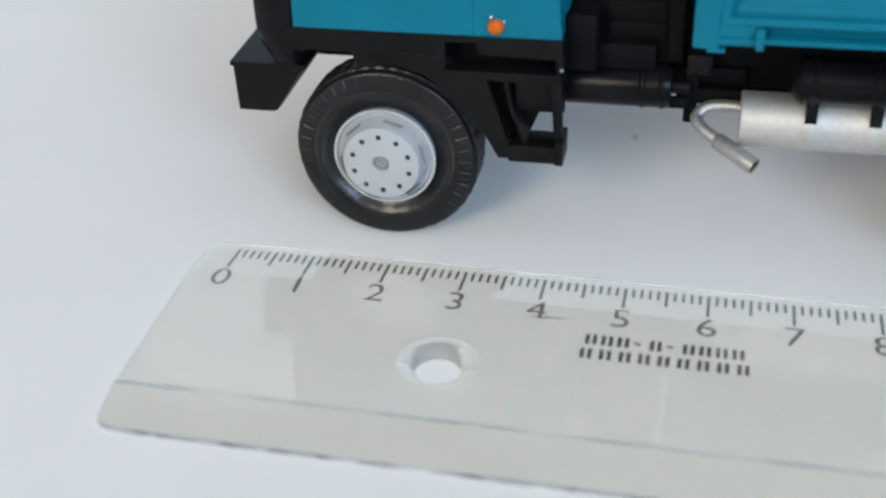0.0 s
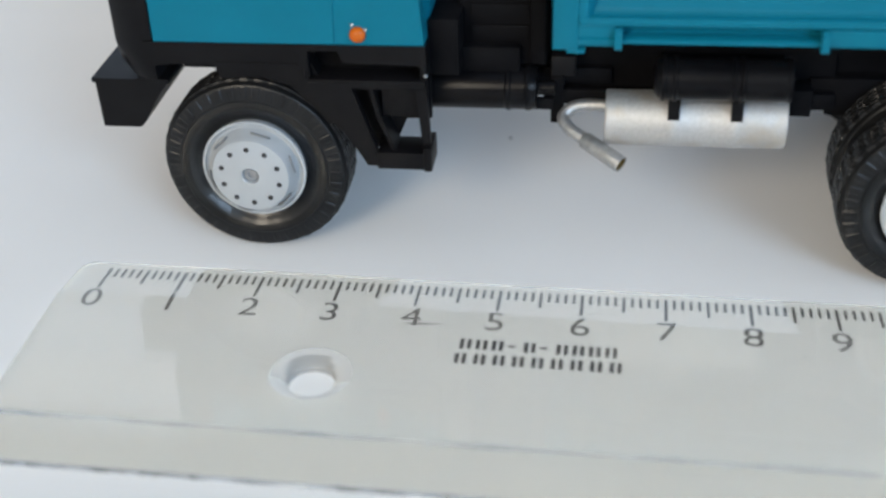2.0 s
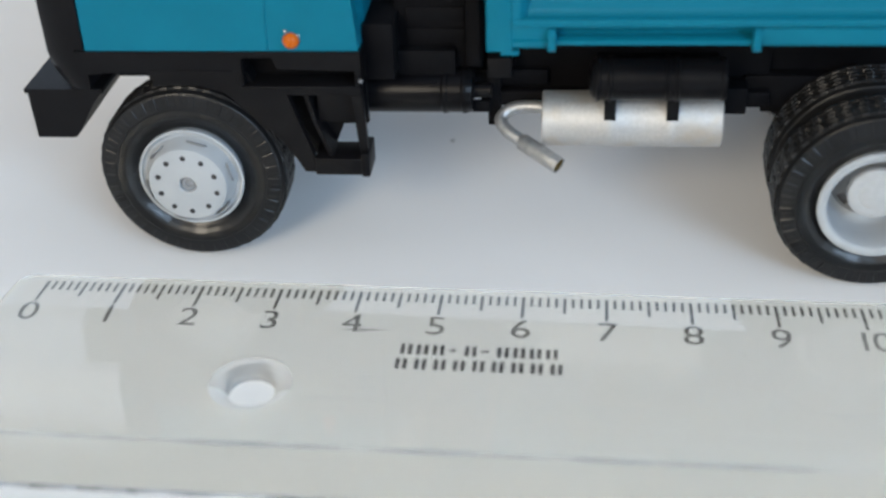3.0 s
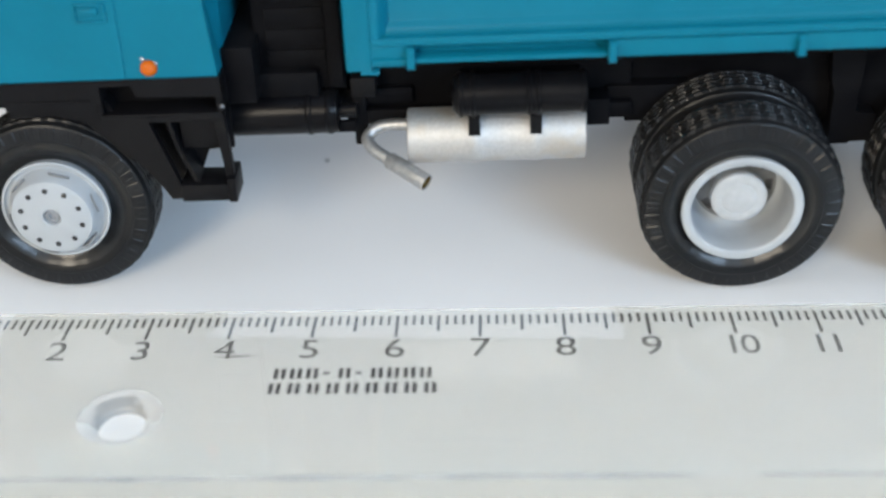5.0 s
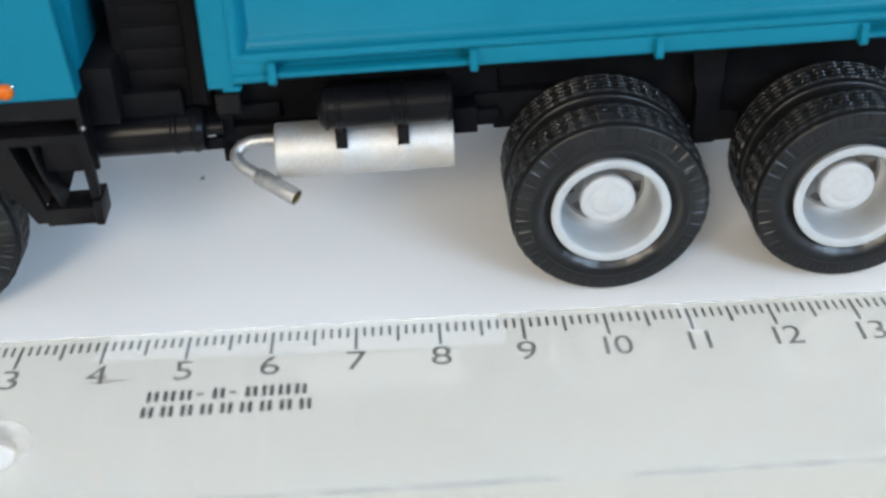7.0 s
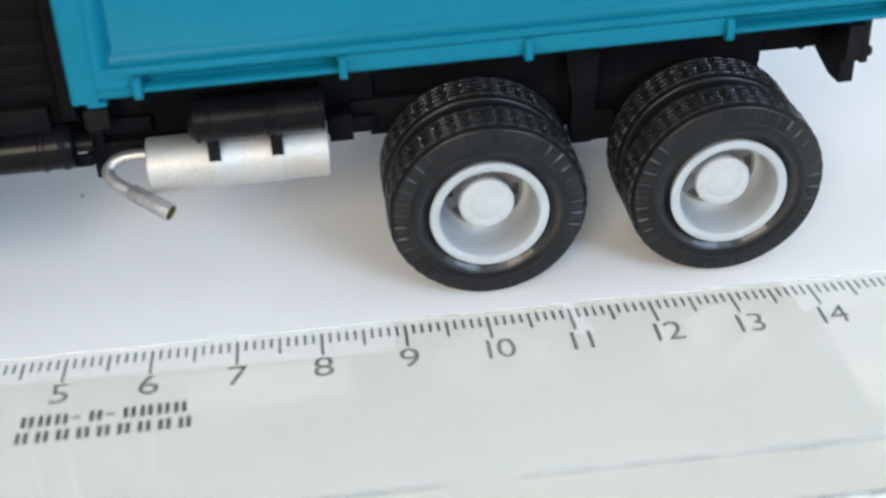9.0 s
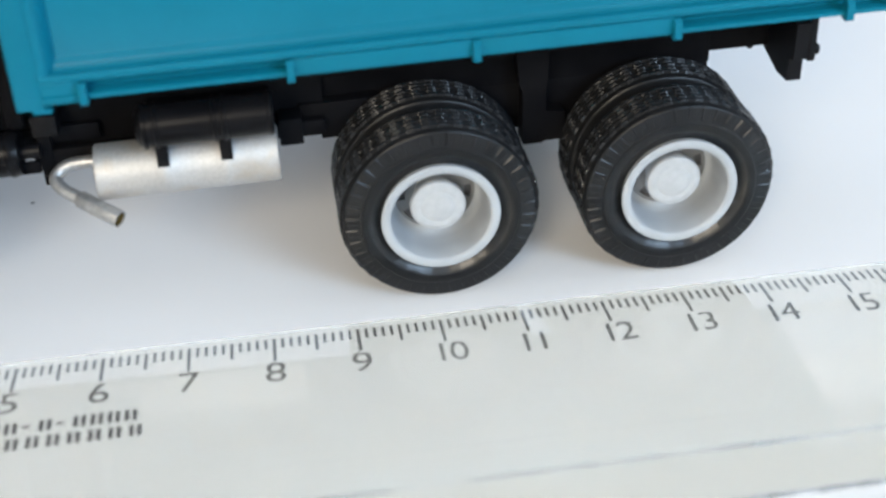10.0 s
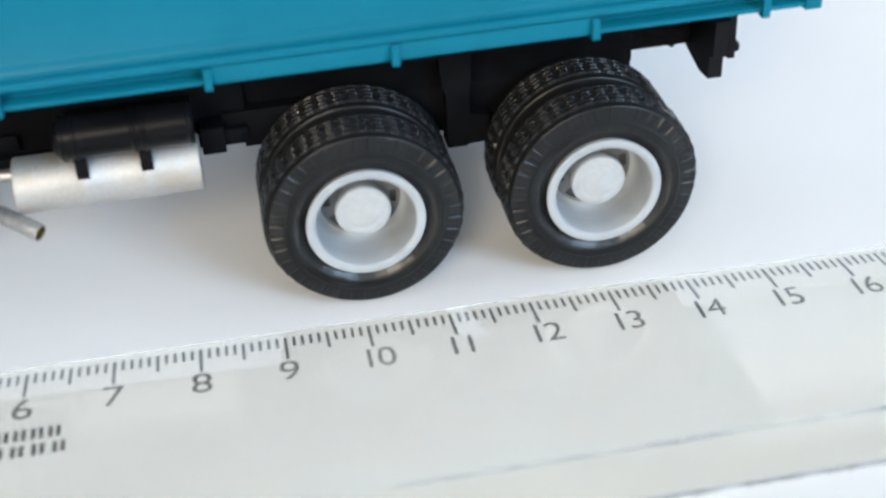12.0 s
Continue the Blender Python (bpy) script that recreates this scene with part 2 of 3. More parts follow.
# ---- setting: a plain room round a table ----
def wall_with_window(name, axis, at, thick, lo, hi, z0, z1, w0, w1, s0, s1):
    """A wall along x (axis y) or along y (axis x) with one opening through it."""
    bm = bmesh.new()
    for a, b, c, d in ((lo, w0, z0, z1), (w1, hi, z0, z1), (w0, w1, z0, s0), (w0, w1, s1, z1)):
        if axis == "y":
            box(a, b, at, at + thick, c, d, bm)
        else:
            box(at, at + thick, a, b, c, d, bm)
    return tagged(finish(name, bm, WALL, smooth=False), "pale painted room wall with a window opening", "wall", kind="structure")


wall_with_window("wall_north", "y", 190, 15, -175, 215, -75, 175, -160, 180, 0, 170)
wall_with_window("wall_south", "y", -195, 15, -175, 20, -75, 175, -97, -27, 58, 138)
wall_with_window("wall_south", "y", -195, 15, 20, 215, -75, 175, 85, 185, 65, 145)
tagged(finish("wall_west", box(-175, -160, -180, 190, -75, 175), WALL, smooth=False), "plain pale painted room wall", "wall", kind="structure")
wall_with_window("wall_east", "x", 200, 15, -180, 190, -75, 175, -50, 120, 10, 130)
tagged(finish("floor", box(-175, 215, -195, 205, -80, -75), FLOOR_M, smooth=False), "brown wooden room floor", "floor", kind="structure")
roof = bmesh.new()
for x0, x1, y0, y1 in ((-175, -48, -195, 205), (72, 215, -195, 205), (-48, 72, -195, -92), (-48, 72, 8, 205)):
    box(x0, x1, y0, y1, 175, 182, roof)
tagged(finish("ceiling", roof, WALL, smooth=False), "white painted ceiling with an opening for the added top light", "ceiling", kind="structure")
table = thing("table", "plain wooden table under the white paper", "table", (8, 5, -75))
finish("tabletop", box(-50, 50, -30, 30, 71.5, 75 + TABLE - 0.05), FLOOR_M, table, bevel=0.2)
for sx in (-46, 46):
    for sy in (-26, 26):
        finish("leg", box(sx - 2, sx + 2, sy - 2, sy + 2, 0, 71.5), FLOOR_M, table)
tagged(finish("paper_sheet", box(-36, 52, -24, 34, TABLE - 0.05, TABLE), PAPER, smooth=False), "smooth matt white paper sheet on the table", "paper", kind="structure")

# ---- clear plastic ruler ----
def build_ruler():
    z0, edge, mid = TABLE + 0.004, 0.07, 0.19
    back, b1, b2, front = 0.075, -0.75, -3.03, -3.66
    r = 0.25
    stations = []
    for i in range(9):
        d = r * (1 - math.cos(math.pi / 2 * i / 8))
        stations.append((d, r - math.sqrt(max(0.0, r * r - (r - d) ** 2))))
    left, right = -0.43, 20.43
    xs = [(left + d, ins) for d, ins in stations] + [(right - d, ins) for d, ins in stations[::-1]]
    bm = bmesh.new()
    rings = []
    for x, ins in xs:
        e = 0.005
        low = 0.74 + 0.26 * min(1.0, min(x - left, right - x) / 0.13) ** 0.6   # the ends fall off a little
        ze, zm = edge * low, mid * low
        sec = [(back - ins, z0), (back - ins, ze - 0.0015), (back - ins - 0.0015, ze), (b1, zm), (b2 + 0.03, zm), (b2 - 0.03, zm - 0.014), (front + ins + 2 * e, ze), (front + ins, ze - 2 * e), (front + ins, z0)]
        rings.append([bm.verts.new((x, y, z)) for y, z in sec])
    for a, b in zip(rings, rings[1:]):
        for k in range(9):
            f = bm.faces.new((a[k], a[(k + 1) % 9], b[(k + 1) % 9], b[k]))
    bm.faces.new(rings[0])
    bm.faces.new(rings[-1])
    ruler = finish("ruler", bm, ACRYLIC, smooth=False)
    tagged(ruler, "clear transparent plastic ruler with black centimetre scale lying on paper", "ruler")
    cut = lathe([(0.265, -1.0), (0.265, 0.07), (0.29, 0.10), (0.33, 0.128), (0.39, 0.158), (0.47, 0.184), (0.47, 1.0)], axis="y", n=64)
    bmesh.ops.rotate(cut, verts=cut.verts, matrix=Matrix.Rotation(math.pi / 2, 3, "X"))
    for v in cut.verts:
        v.co = Vector((v.co.x + 3.07, v.co.y - 2.04, v.co.z))
    for v in cut.verts:
        v.co *= CM
    bmesh.ops.recalc_face_normals(cut, faces=cut.faces)
    cme = bpy.data.meshes.new("hole_cut")
    cut.to_mesh(cme)
    cut.free()
    cob = new("hole_cut", cme)
    mod = ruler.modifiers.new("hole", "BOOLEAN")
    mod.operation, mod.object, mod.solver = "DIFFERENCE", cob, "EXACT"
    dg = bpy.context.evaluated_depsgraph_get()
    me = bpy.data.meshes.new_from_object(ruler.evaluated_get(dg))
    ruler.modifiers.clear()
    ruler.data = me
    me.materials.append(ACRYLIC_EDGE)
    me.materials.append(ACRYLIC_BEVEL)
    me.materials.append(ACRYLIC_LINE)
    me.materials.append(ACRYLIC_HOLE)
    me.materials.append(ACRYLIC_CRESCENT)
    me.materials.append(ACRYLIC_RIDGE)
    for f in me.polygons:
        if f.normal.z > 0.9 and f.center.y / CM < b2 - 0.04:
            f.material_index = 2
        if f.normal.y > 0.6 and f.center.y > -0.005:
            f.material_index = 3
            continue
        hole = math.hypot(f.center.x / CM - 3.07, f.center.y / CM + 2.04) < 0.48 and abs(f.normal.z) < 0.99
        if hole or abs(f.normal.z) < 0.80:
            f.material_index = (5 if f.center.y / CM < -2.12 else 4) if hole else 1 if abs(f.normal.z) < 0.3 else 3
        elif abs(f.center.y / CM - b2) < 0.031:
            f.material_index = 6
    bpy.data.objects.remove(cob)
    ruler.visible_shadow = False
    zt = TABLE + 0.002

    def under(y):
        """Where a mark lies under the plastic that shows at y from above."""
        thick = edge + (mid - edge) * min(1.0, (back - y) / (back - b1))
        return y - 0.64 * (thick - z0)

    marks = {}
    y0 = under(0.01)
    for kind, length, w in (("long", 0.445, 0.0195), ("middle", 0.325, 0.0185), ("short", 0.195, 0.0175)):
        bm = bmesh.new()
        bm.faces.new([bm.verts.new((x * CM, y * CM, 0)) for x, y in ((-w, y0), (w, y0), (w, under(0.01 - length)), (-w, under(0.01 - length)))])
        me = bpy.data.meshes.new("scale_mark")
        bm.to_mesh(me)
        bm.free()
        me.materials.append(TICK_INK)
        marks[kind] = me
    for i in range(201):
        kind = "long" if i % 10 == 0 else "middle" if i % 5 == 0 else "short"
        place("scale_mark", marks[kind], ruler, at=(i / 10, 0, zt), smooth=False)
    for i in range(21):
        c = bpy.data.curves.new("numeral", "FONT")
        c.body = str(i)
        c.align_x, c.align_y = "CENTER", "CENTER"
        c.size = 0.44 * CM
        c.offset = -0.000004
        c.space_character = 0.82
        c.materials.append(NUMERAL_INK)
        t = new("numeral", c)
        t.parent = ruler
        t.location = ((i + (0.03 if i > 9 else 0)) * CM, under(-0.65) * CM, zt * CM)
        t.scale = (1.11 if i > 9 else 1.22, 1.10, 1)
    # the maker's name as two rows of plain bars
    for row, (x0, y0, count, pitch) in enumerate(((4.64, -1.17, 10, 0.186), (4.61, -1.44, 9, 0.2205))):
        for k in range(count):
            small = row == 0 and k in (3, 5)
            w, h = (0.085, 0.035) if small else (0.115, 0.185)
            bm = bmesh.new()
            y = under(y0 + (0.08 if small else 0))
            x = x0 + k * pitch
            spans = ((0, w),) if small else ((0, 0.05), (0.085, 0.135))
            for p, q in spans:
                bm.faces.new([bm.verts.new(c) for c in ((x + p, y, zt), (x + q, y, zt), (x + q, y + h, zt), (x + p, y + h, zt))])
            finish("printed_bar", bm, INK, ruler, smooth=False)
    bm = bmesh.new()
    bm.faces.new([bm.verts.new(p) for p in [(x, under(y), zt) for x, y in ((3.86, -0.76), (4.12, -0.775), (4.46, -0.73), (4.12, -0.72))]])
    finish("ink_smear", bm, SMEAR, ruler, "grey smear of ink beside the numeral four", smooth=False)
    bm = bmesh.new()
    bm.faces.new([bm.verts.new((8.55 + 0.016 * math.cos(a), under(-0.93) + 0.035 * math.sin(a), zt)) for a in np.linspace(0, 2 * math.pi, 10, endpoint=False)])
    finish("speck", bm, SMEAR, ruler, "faint grey speck under the plastic", smooth=False)
    return ruler


build_ruler()

# ---- toy truck ----
truck = thing("toy_truck", "teal and black plastic model dump truck standing on white paper", "toy truck", (0, 0, TABLE))
MID = 3.2   # y of the lengthwise middle


def tyre_mesh(radius, width, name, ridge, sloped, lug):
    """A tyre about y: concave bead, smooth wall, a ridged shoulder band and five ribs of tread cut into forty lugs."""
    w = width / 2
    s = radius / 1.16
    around, lugs = 480, 40
    step = around // lugs
    prof = [(0.63, -w + 0.10), (0.69, -w + 0.07), (0.722, -w + 0.055), (0.735, -w + 0.043), (0.768, -w + 0.020), (0.80, -w - 0.002), (0.818, -w - 0.012), (0.845, -w - 0.019), (0.88, -w - 0.022), (0.912, -w - 0.020), (0.921, -w - 0.009),
            (0.932, -w - 0.007), (0.955, -w - 0.006), (0.99, -w - 0.002), (1.03, -w + 0.004), (1.075, -w + 0.010), (1.102, -w + 0.016), (1.112, -w + 0.024), (1.114, -w + 0.038), (1.126, -w + 0.062), (1.132, -w + 0.088)]
    first_tread = len(prof)
    rng = random.Random(4)
    wear = [[rng.uniform(0.55, 1.0) for _ in range(5)] for _ in range(lugs)]
    ys = np.linspace(-w + 0.092 + sloped, w - 0.092 - sloped, 6)
    for a, b in zip(ys, ys[1:]):
        prof += [(1.130, a + 0.005), (1.160, a + 0.018), (1.169, (a + b) / 2), (1.160, b - 0.018), (1.130, b - 0.005)]
    last_tread = len(prof)
    prof += [(r, -y) for r, y in prof[:first_tread][::-1]]

    def shape(i, j, r, y):
        if 0.94 < r < 1.105 and y < 0 and j < first_tread:
            if i % 6 == 0:
                y -= ridge * (0.5 if i % step else 1.0)
            elif i % 6 in (1, 5):
                y += ridge * 0.25
        if r > 1.0 and not first_tread <= j < last_tread:
            y -= math.copysign(sloped * min(1.0, (r - 1.0) / 0.1), y)
        if 0.73 < r < 0.81:
            y += math.copysign(0.004 * math.sin(i * 0.0785) + 0.0015 * math.sin(i * 0.3142), y)
        if r > 1.155:
            rib = (j - first_tread) // 5
            k = (i + (0, 1, 0, 1, 0)[rib]) % around
            if k % step >= 7:
                r -= (0.008 if rib in (0, 4) else 0.022) * wear[k // step][rib]
            elif k % step in (0, 6):
                r -= 0.005
        return r * s, y
    bm = lathe(prof, n=around, closed=True, shape=shape)
    for v in bm.verts:
        v.co *= CM
    bmesh.ops.recalc_face_normals(bm, faces=bm.faces)
    me = bpy.data.meshes.new(name)
    bm.to_mesh(me)
    bm.free()
    me.materials.append(RUBBER)
    me.materials.append(BEAD)
    me.materials.append(TREAD)
    me.materials.append(lug)
    for f in me.polygons:
        r = math.hypot(f.center.x, f.center.z) / CM / s
        if r < 0.81:
            f.material_index = 1
        elif 1.108 < r < 1.1435:
            f.material_index = 2
        elif r >= 1.1435:
            f.material_index = 3
    return me


def simple_mesh(bm, name, mat):
    for v in bm.verts:
        v.co *= CM
    bmesh.ops.recalc_face_normals(bm, faces=bm.faces)
    me = bpy.data.meshes.new(name)
    bm.to_mesh(me)
    bm.free()
    me.materials.append(mat)
    return me


R_REAR, R_FRONT = 1.212, 1.195
TYRE_R = tyre_mesh(R_REAR, 0.62, "tyre", 0.008, 0.0, LUG)
TYRE_F = tyre_mesh(R_FRONT, 0.68, "tyre", 0.007, 0.006, RUBBER)
RIM_REAR = simple_mesh(lathe([(0.70, -0.22), (0.710, -0.29), (0.723, -0.310), (0.718, -0.326), (0.703, -0.333), (0.625, -0.333), (0.610, -0.323), (0.601, -0.30), (0.594, -0.05), (0.586, 0.12), (0.57, 0.20), (0.53, 0.243), (0.50, 0.25), (0.50, 0.302), (0.70, 0.302)], n=96, closed=True), "wheel", WHITE)
CAP_M = vary(material("worn_pale_plastic", (0.5, 0.52, 0.54), 0.4), 900, (0.385, 0.40, 0.412), (0.44, 0.455, 0.47), detail=8.0, bump=0.12, bump_scale=1200, rough=(0.25, 0.5))
CAP_REAR = simple_mesh(lathe([(0.27, 0.24), (0.27, 0.02), (0.33, 0.03), (0.34, 0.01), (0.34, -0.055), (0.333, -0.072), (0.312, -0.084), (0.25, -0.090), (0.222, -0.086), (0.205, -0.086), (0.185, -0.098), (0.12, -0.104), (0.0, -0.106)], n=64), "hub_cap", CAP_M)
RIM_FRONT = simple_mesh(lathe([(0.64, -0.24), (0.664, -0.32), (0.668, -0.355), (0.655, -0.37), (0.632, -0.37), (0.625, -0.355), (0.617, -0.335), (0.594, -0.325), (0.57, -0.33), (0.505, -0.51), (0.49, -0.538), (0.46, -0.55), (0.118, -0.55), (0.105, -0.54), (0.098, -0.50), (0.098, 0.1), (0.64, 0.1)], n=72, closed=True), "wheel", WHITE)
HUB_FRONT = simple_mesh(lathe([(0.097, -0.30), (0.097, -0.50), (0.075, -0.515), (0.045, -0.512), (0.03, -0.485), (0.0, -0.475)], n=24), "hub", GREY)
# Bolt holes are raised dark discs, their colour being the shade inside.
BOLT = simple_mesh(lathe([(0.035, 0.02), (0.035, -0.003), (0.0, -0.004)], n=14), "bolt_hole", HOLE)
# Vent slots are uncut ovals, greyed for the shade seen in the openings.
SLOT_M = vary(material("shaded_grey_plastic", (0.2, 0.21, 0.22), 0.5), 300, (0.15, 0.16, 0.17), (0.26, 0.27, 0.28))
SLOT = simple_mesh(prism([(0.13 * math.cos(a), 0.058 * math.sin(a)) for a in np.linspace(0, 2 * math.pi, 20, endpoint=False)], -0.006, 0.012), "vent_slot", SLOT_M)


# A dark disc closes the wheel; its colour holds the shade at the back.
INNER_M = material("wheel_back_shade", (0.06, 0.062, 0.066), 0.5)
INNER = simple_mesh(lathe([(0.0, 0.292), (0.50, 0.292), (0.50, 0.30), (0.0, 0.30)], n=48), "inner_disc", INNER_M)
# The rim's pale plastic, coloured darker for the shade inside the dish.
DISC_M = vary(material("shaded_disc_plastic", (0.07, 0.073, 0.078), 0.45), 300, (0.13, 0.137, 0.145), (0.20, 0.208, 0.22), rough=(0.4, 0.55))


def spoke_disc():
    """A flat disc with eight windows between its spokes, drawn out along y."""
    bm = bmesh.new()
    radii, n = (0.255, 0.37, 0.46, 0.51), 64
    grid = [[bm.verts.new((r * math.cos(2 * math.pi * i / n), 0.25, r * math.sin(2 * math.pi * i / n))) for r in radii] for i in range(n)]
    for i in range(n):
        p, q = grid[i], grid[(i + 1) % n]
        for k in range(3):
            if k != 1 or i % 8 >= 4:
                bm.faces.new((p[k], q[k], q[k + 1], p[k + 1]))
    bmesh.ops.delete(bm, geom=[v for v in bm.verts if not v.link_faces], context="VERTS")
    got = bmesh.ops.extrude_face_region(bm, geom=bm.faces[:])
    for v in got["geom"]:
        if isinstance(v, bmesh.types.BMVert):
            v.co.y += 0.035
    return simple_mesh(bm, "wheel_disc", DISC_M)


DISC = spoke_disc()


CAMBER = 2.6   # the rear wheels sit loose and lean out at the top


def rear_wheel(x, y, z, flip, turn):
    w = place("wheel", RIM_REAR, truck, "pale grey deep-dished wheel with black treaded tyre", (x, y, z - TABLE))
    place("tyre", TYRE_R, w, "black rubber treaded tyre")
    place("inner_disc", INNER, w, "dark disc for the shade at the wheel's back")
    place("wheel_disc", DISC, w, "wheel disc with eight windows, greyed for the shade in the dish")
    w.rotation_euler = (Matrix.Rotation(radians(CAMBER), 3, "X") @ Matrix.Rotation(math.pi if flip else 0, 3, "Z") @ Matrix.Rotation(radians(turn), 3, "Y")).to_euler()
    return w


def front_wheel(x, y, z, flip, turn):
    w = place("wheel", RIM_FRONT, truck, "pale grey front wheel with ten bolt holes and black tyre", (x, y, z - TABLE))
    w.rotation_euler = (0, 0, (math.pi if flip else 0) + radians(turn))
    place("tyre", TYRE_F, w, "black rubber treaded tyre")
    place("hub", HUB_FRONT, w, "dimpled grey hub")
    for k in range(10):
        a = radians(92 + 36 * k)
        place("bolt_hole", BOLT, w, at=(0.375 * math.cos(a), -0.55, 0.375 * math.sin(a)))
    for k in range(6):
        a = radians(14 + 60 * k)
        s = place("vent_slot", SLOT, w, at=(0.536 * math.cos(a), -0.424, 0.538 * math.sin(a)))
        s.rotation_euler = (Euler((0, -a, 0)).to_matrix() @ Euler((0, 0, radians(-70))).to_matrix() @ Euler((0, math.pi / 2, 0)).to_matrix()).to_euler()
    return w


ZR, ZF = TABLE + R_REAR - 0.003, TABLE + R_FRONT - 0.003
X_FRONT, X_REAR = 1.80, (10.135, 13.07)
front_wheel(X_FRONT, 1.065, ZF, False, 0.0)
front_wheel(X_FRONT, 2 * MID - 1.065, ZF, True, 0.0)
for xr, turn in zip(X_REAR, (14, 47)):
    for y, flip in ((0.775, False), (2 * MID - 0.855, True)):
        w = rear_wheel(xr, y, ZR, flip, turn)
        place("hub_cap", CAP_REAR, w, "round grey hub cap")
    for y, flip in ((1.585, True), (2 * MID - 1.655, False)):
        rear_wheel(xr, y, ZR, flip, turn + 21)
    ax = lathe([(0.16, 0.9), (0.16, 2 * MID - 0.9)], n=20, origin=(xr, 0, ZR - TABLE))
    finish("axle", ax, BLACK, truck)
finish("axle", lathe([(0.14, 1.0), (0.14, 2 * MID - 1.0)], n=20, origin=(X_FRONT, 0, ZF - TABLE)), BLACK, truck)


def body_part(name, bm, mat, label="", bevel=0.0, smooth=True, parent=None):
    """A part of the body, which stands on the table's height inside the truck's frame."""
    for v in bm.verts:
        v.co.z -= TABLE
    return finish(name, bm, mat, parent or truck, label, None, True, bevel, smooth)


# cab
cab = body_part("cab", prism([(0.74, 3.01), (4.03, 3.01), (3.95, 4.1), (3.91, 6.2), (3.75, 6.4), (0.95, 6.4), (0.62, 5.9), (0.74, 4.2)], 0.70, 2 * MID - 0.70), TEAL, "glossy teal cab with a seamed door", bevel=0.04)
def slanted(outline, y0, x0, rate):
    """A block whose near face falls back behind x0."""
    bm = prism(outline, y0, 2 * MID - y0)
    bmesh.ops.bisect_plane(bm, geom=bm.verts[:] + bm.edges[:] + bm.faces[:], plane_co=(x0, 0, 0), plane_no=(1, 0, 0))
    for v in bm.verts:
        if v.co.y < MID:
            v.co.y += rate * max(0.0, v.co.x - x0)
    return bm


body_part("cab_pillar", slanted([(3.70, 3.04), (4.045, 3.04), (4.05, 3.30), (4.055, 3.90), (4.055, 6.2), (3.70, 6.2)], 0.715, 3.94, 3.3), TEAL, "teal rear pillar and back wall of the cab", bevel=0.015)
body_part("cab_back_panel", box(4.0, 4.40, 1.0, 2 * MID - 1.0, 2.5, 3.22), BLACK_SHADED, "black panel behind the cab", bevel=0.02)
door = body_part("door", prism([(0.96, 3.025), (2.965, 3.025), (2.995, 5.6), (0.98, 5.6)], 0.682, 0.73), TEAL, "teal cab door", bevel=0.014)
ring = bmesh.new()
for x0, x1, z0, z1 in ((2.51, 2.87, 3.94, 3.965), (2.51, 2.87, 3.73, 3.755), (2.51, 2.54, 3.755, 3.94), (2.84, 2.87, 3.755, 3.94)):
    box(x0, x1, 0.655, 0.69, z0, z1, ring)
handle = body_part("door_handle", ring, TEAL, "teal door handle in a raised frame", bevel=0.006, parent=door)
body_part("grip", box(2.56, 2.79, 0.645, 0.69, 3.825, 3.915), TEAL, bevel=0.02, parent=handle)
lens = bmesh.new()
bmesh.ops.create_uvsphere(lens, u_segments=28, v_segments=16, radius=1.0)
for v in lens.verts:
    v.co = Vector((3.25 + v.co.x * 0.100, 0.69 + v.co.y * 0.080, 3.15 + v.co.z * 0.098))
body_part("indicator_lamp", lens, ORANGE, "round orange indicator lens")
CHROME = material("chrome_trim", (0.75, 0.75, 0.75), 0.2, 0.9)
for dx, dz, r in ((-0.058, 0.135, 0.023), (0.096, 0.078, 0.019)):
    stud = bmesh.new()
    bmesh.ops.create_uvsphere(stud, u_segments=14, v_segments=8, radius=r)
    for v in stud.verts:
        v.co += Vector((3.255 + dx, 0.66, 3.15 + dz))
    body_part("lamp_stud", stud, CHROME, "tiny chrome stud beside the lamp")
# front corner, skirt, bumper
corner = [(0.72, 0.70), (0.60, 0.71), (0.47, 0.76), (0.36, 0.88), (0.30, 1.05), (0.28, 1.4), (0.28, 2 * MID - 1.4), (0.36, 2 * MID - 0.88), (0.6, 2 * MID - 0.71), (0.72, 2 * MID - 0.70)]
fm = prism(corner, 2.50, 4.6, "z")
bmesh.ops.bisect_plane(fm, geom=fm.verts[:] + fm.edges[:] + fm.faces[:], plane_co=(0, 0, 2.75), plane_no=(0, 0, 1))
bmesh.ops.bisect_plane(fm, geom=fm.verts[:] + fm.edges[:] + fm.faces[:], plane_co=(0, 0, 2.95), plane_no=(0, 0, 1))
for v in fm.verts:
    lean = 0.20 if v.co.z > 3.5 else 0.17 if v.co.z > 2.9 else 0.14 if v.co.z > 2.6 else 0.0
    v.co.x -= lean * min(1.0, max(0.0, (0.62 - v.co.x) / 0.25))
body_part("front_panel", fm, BLACK_GLOSS, "black front corner panel", bevel=0.02)
body_part("skirt", prism([(0.60, 3.015), (0.62, 2.70), (0.95, 2.735), (1.45, 2.735), (1.46, 2.71), (2.0, 2.72), (2.62, 2.72), (2.63, 2.93), (3.0, 2.94), (3.05, 2.79), (4.05, 2.765), (4.05, 3.015)], 0.675, 0.80), BLACK, "black skirt under the cab", bevel=0.015)
bumper = prism([(-0.17, 2.38), (-0.15, 1.76), (0.31, 1.76), (0.36, 1.775), (0.43, 1.86), (0.50, 1.99), (0.58, 2.13), (0.67, 2.26), (0.77, 2.38)], 0.86, 2 * MID - 0.86)
body_part("bumper", bumper, BLACK, "black plastic bumper", bevel=0.02)
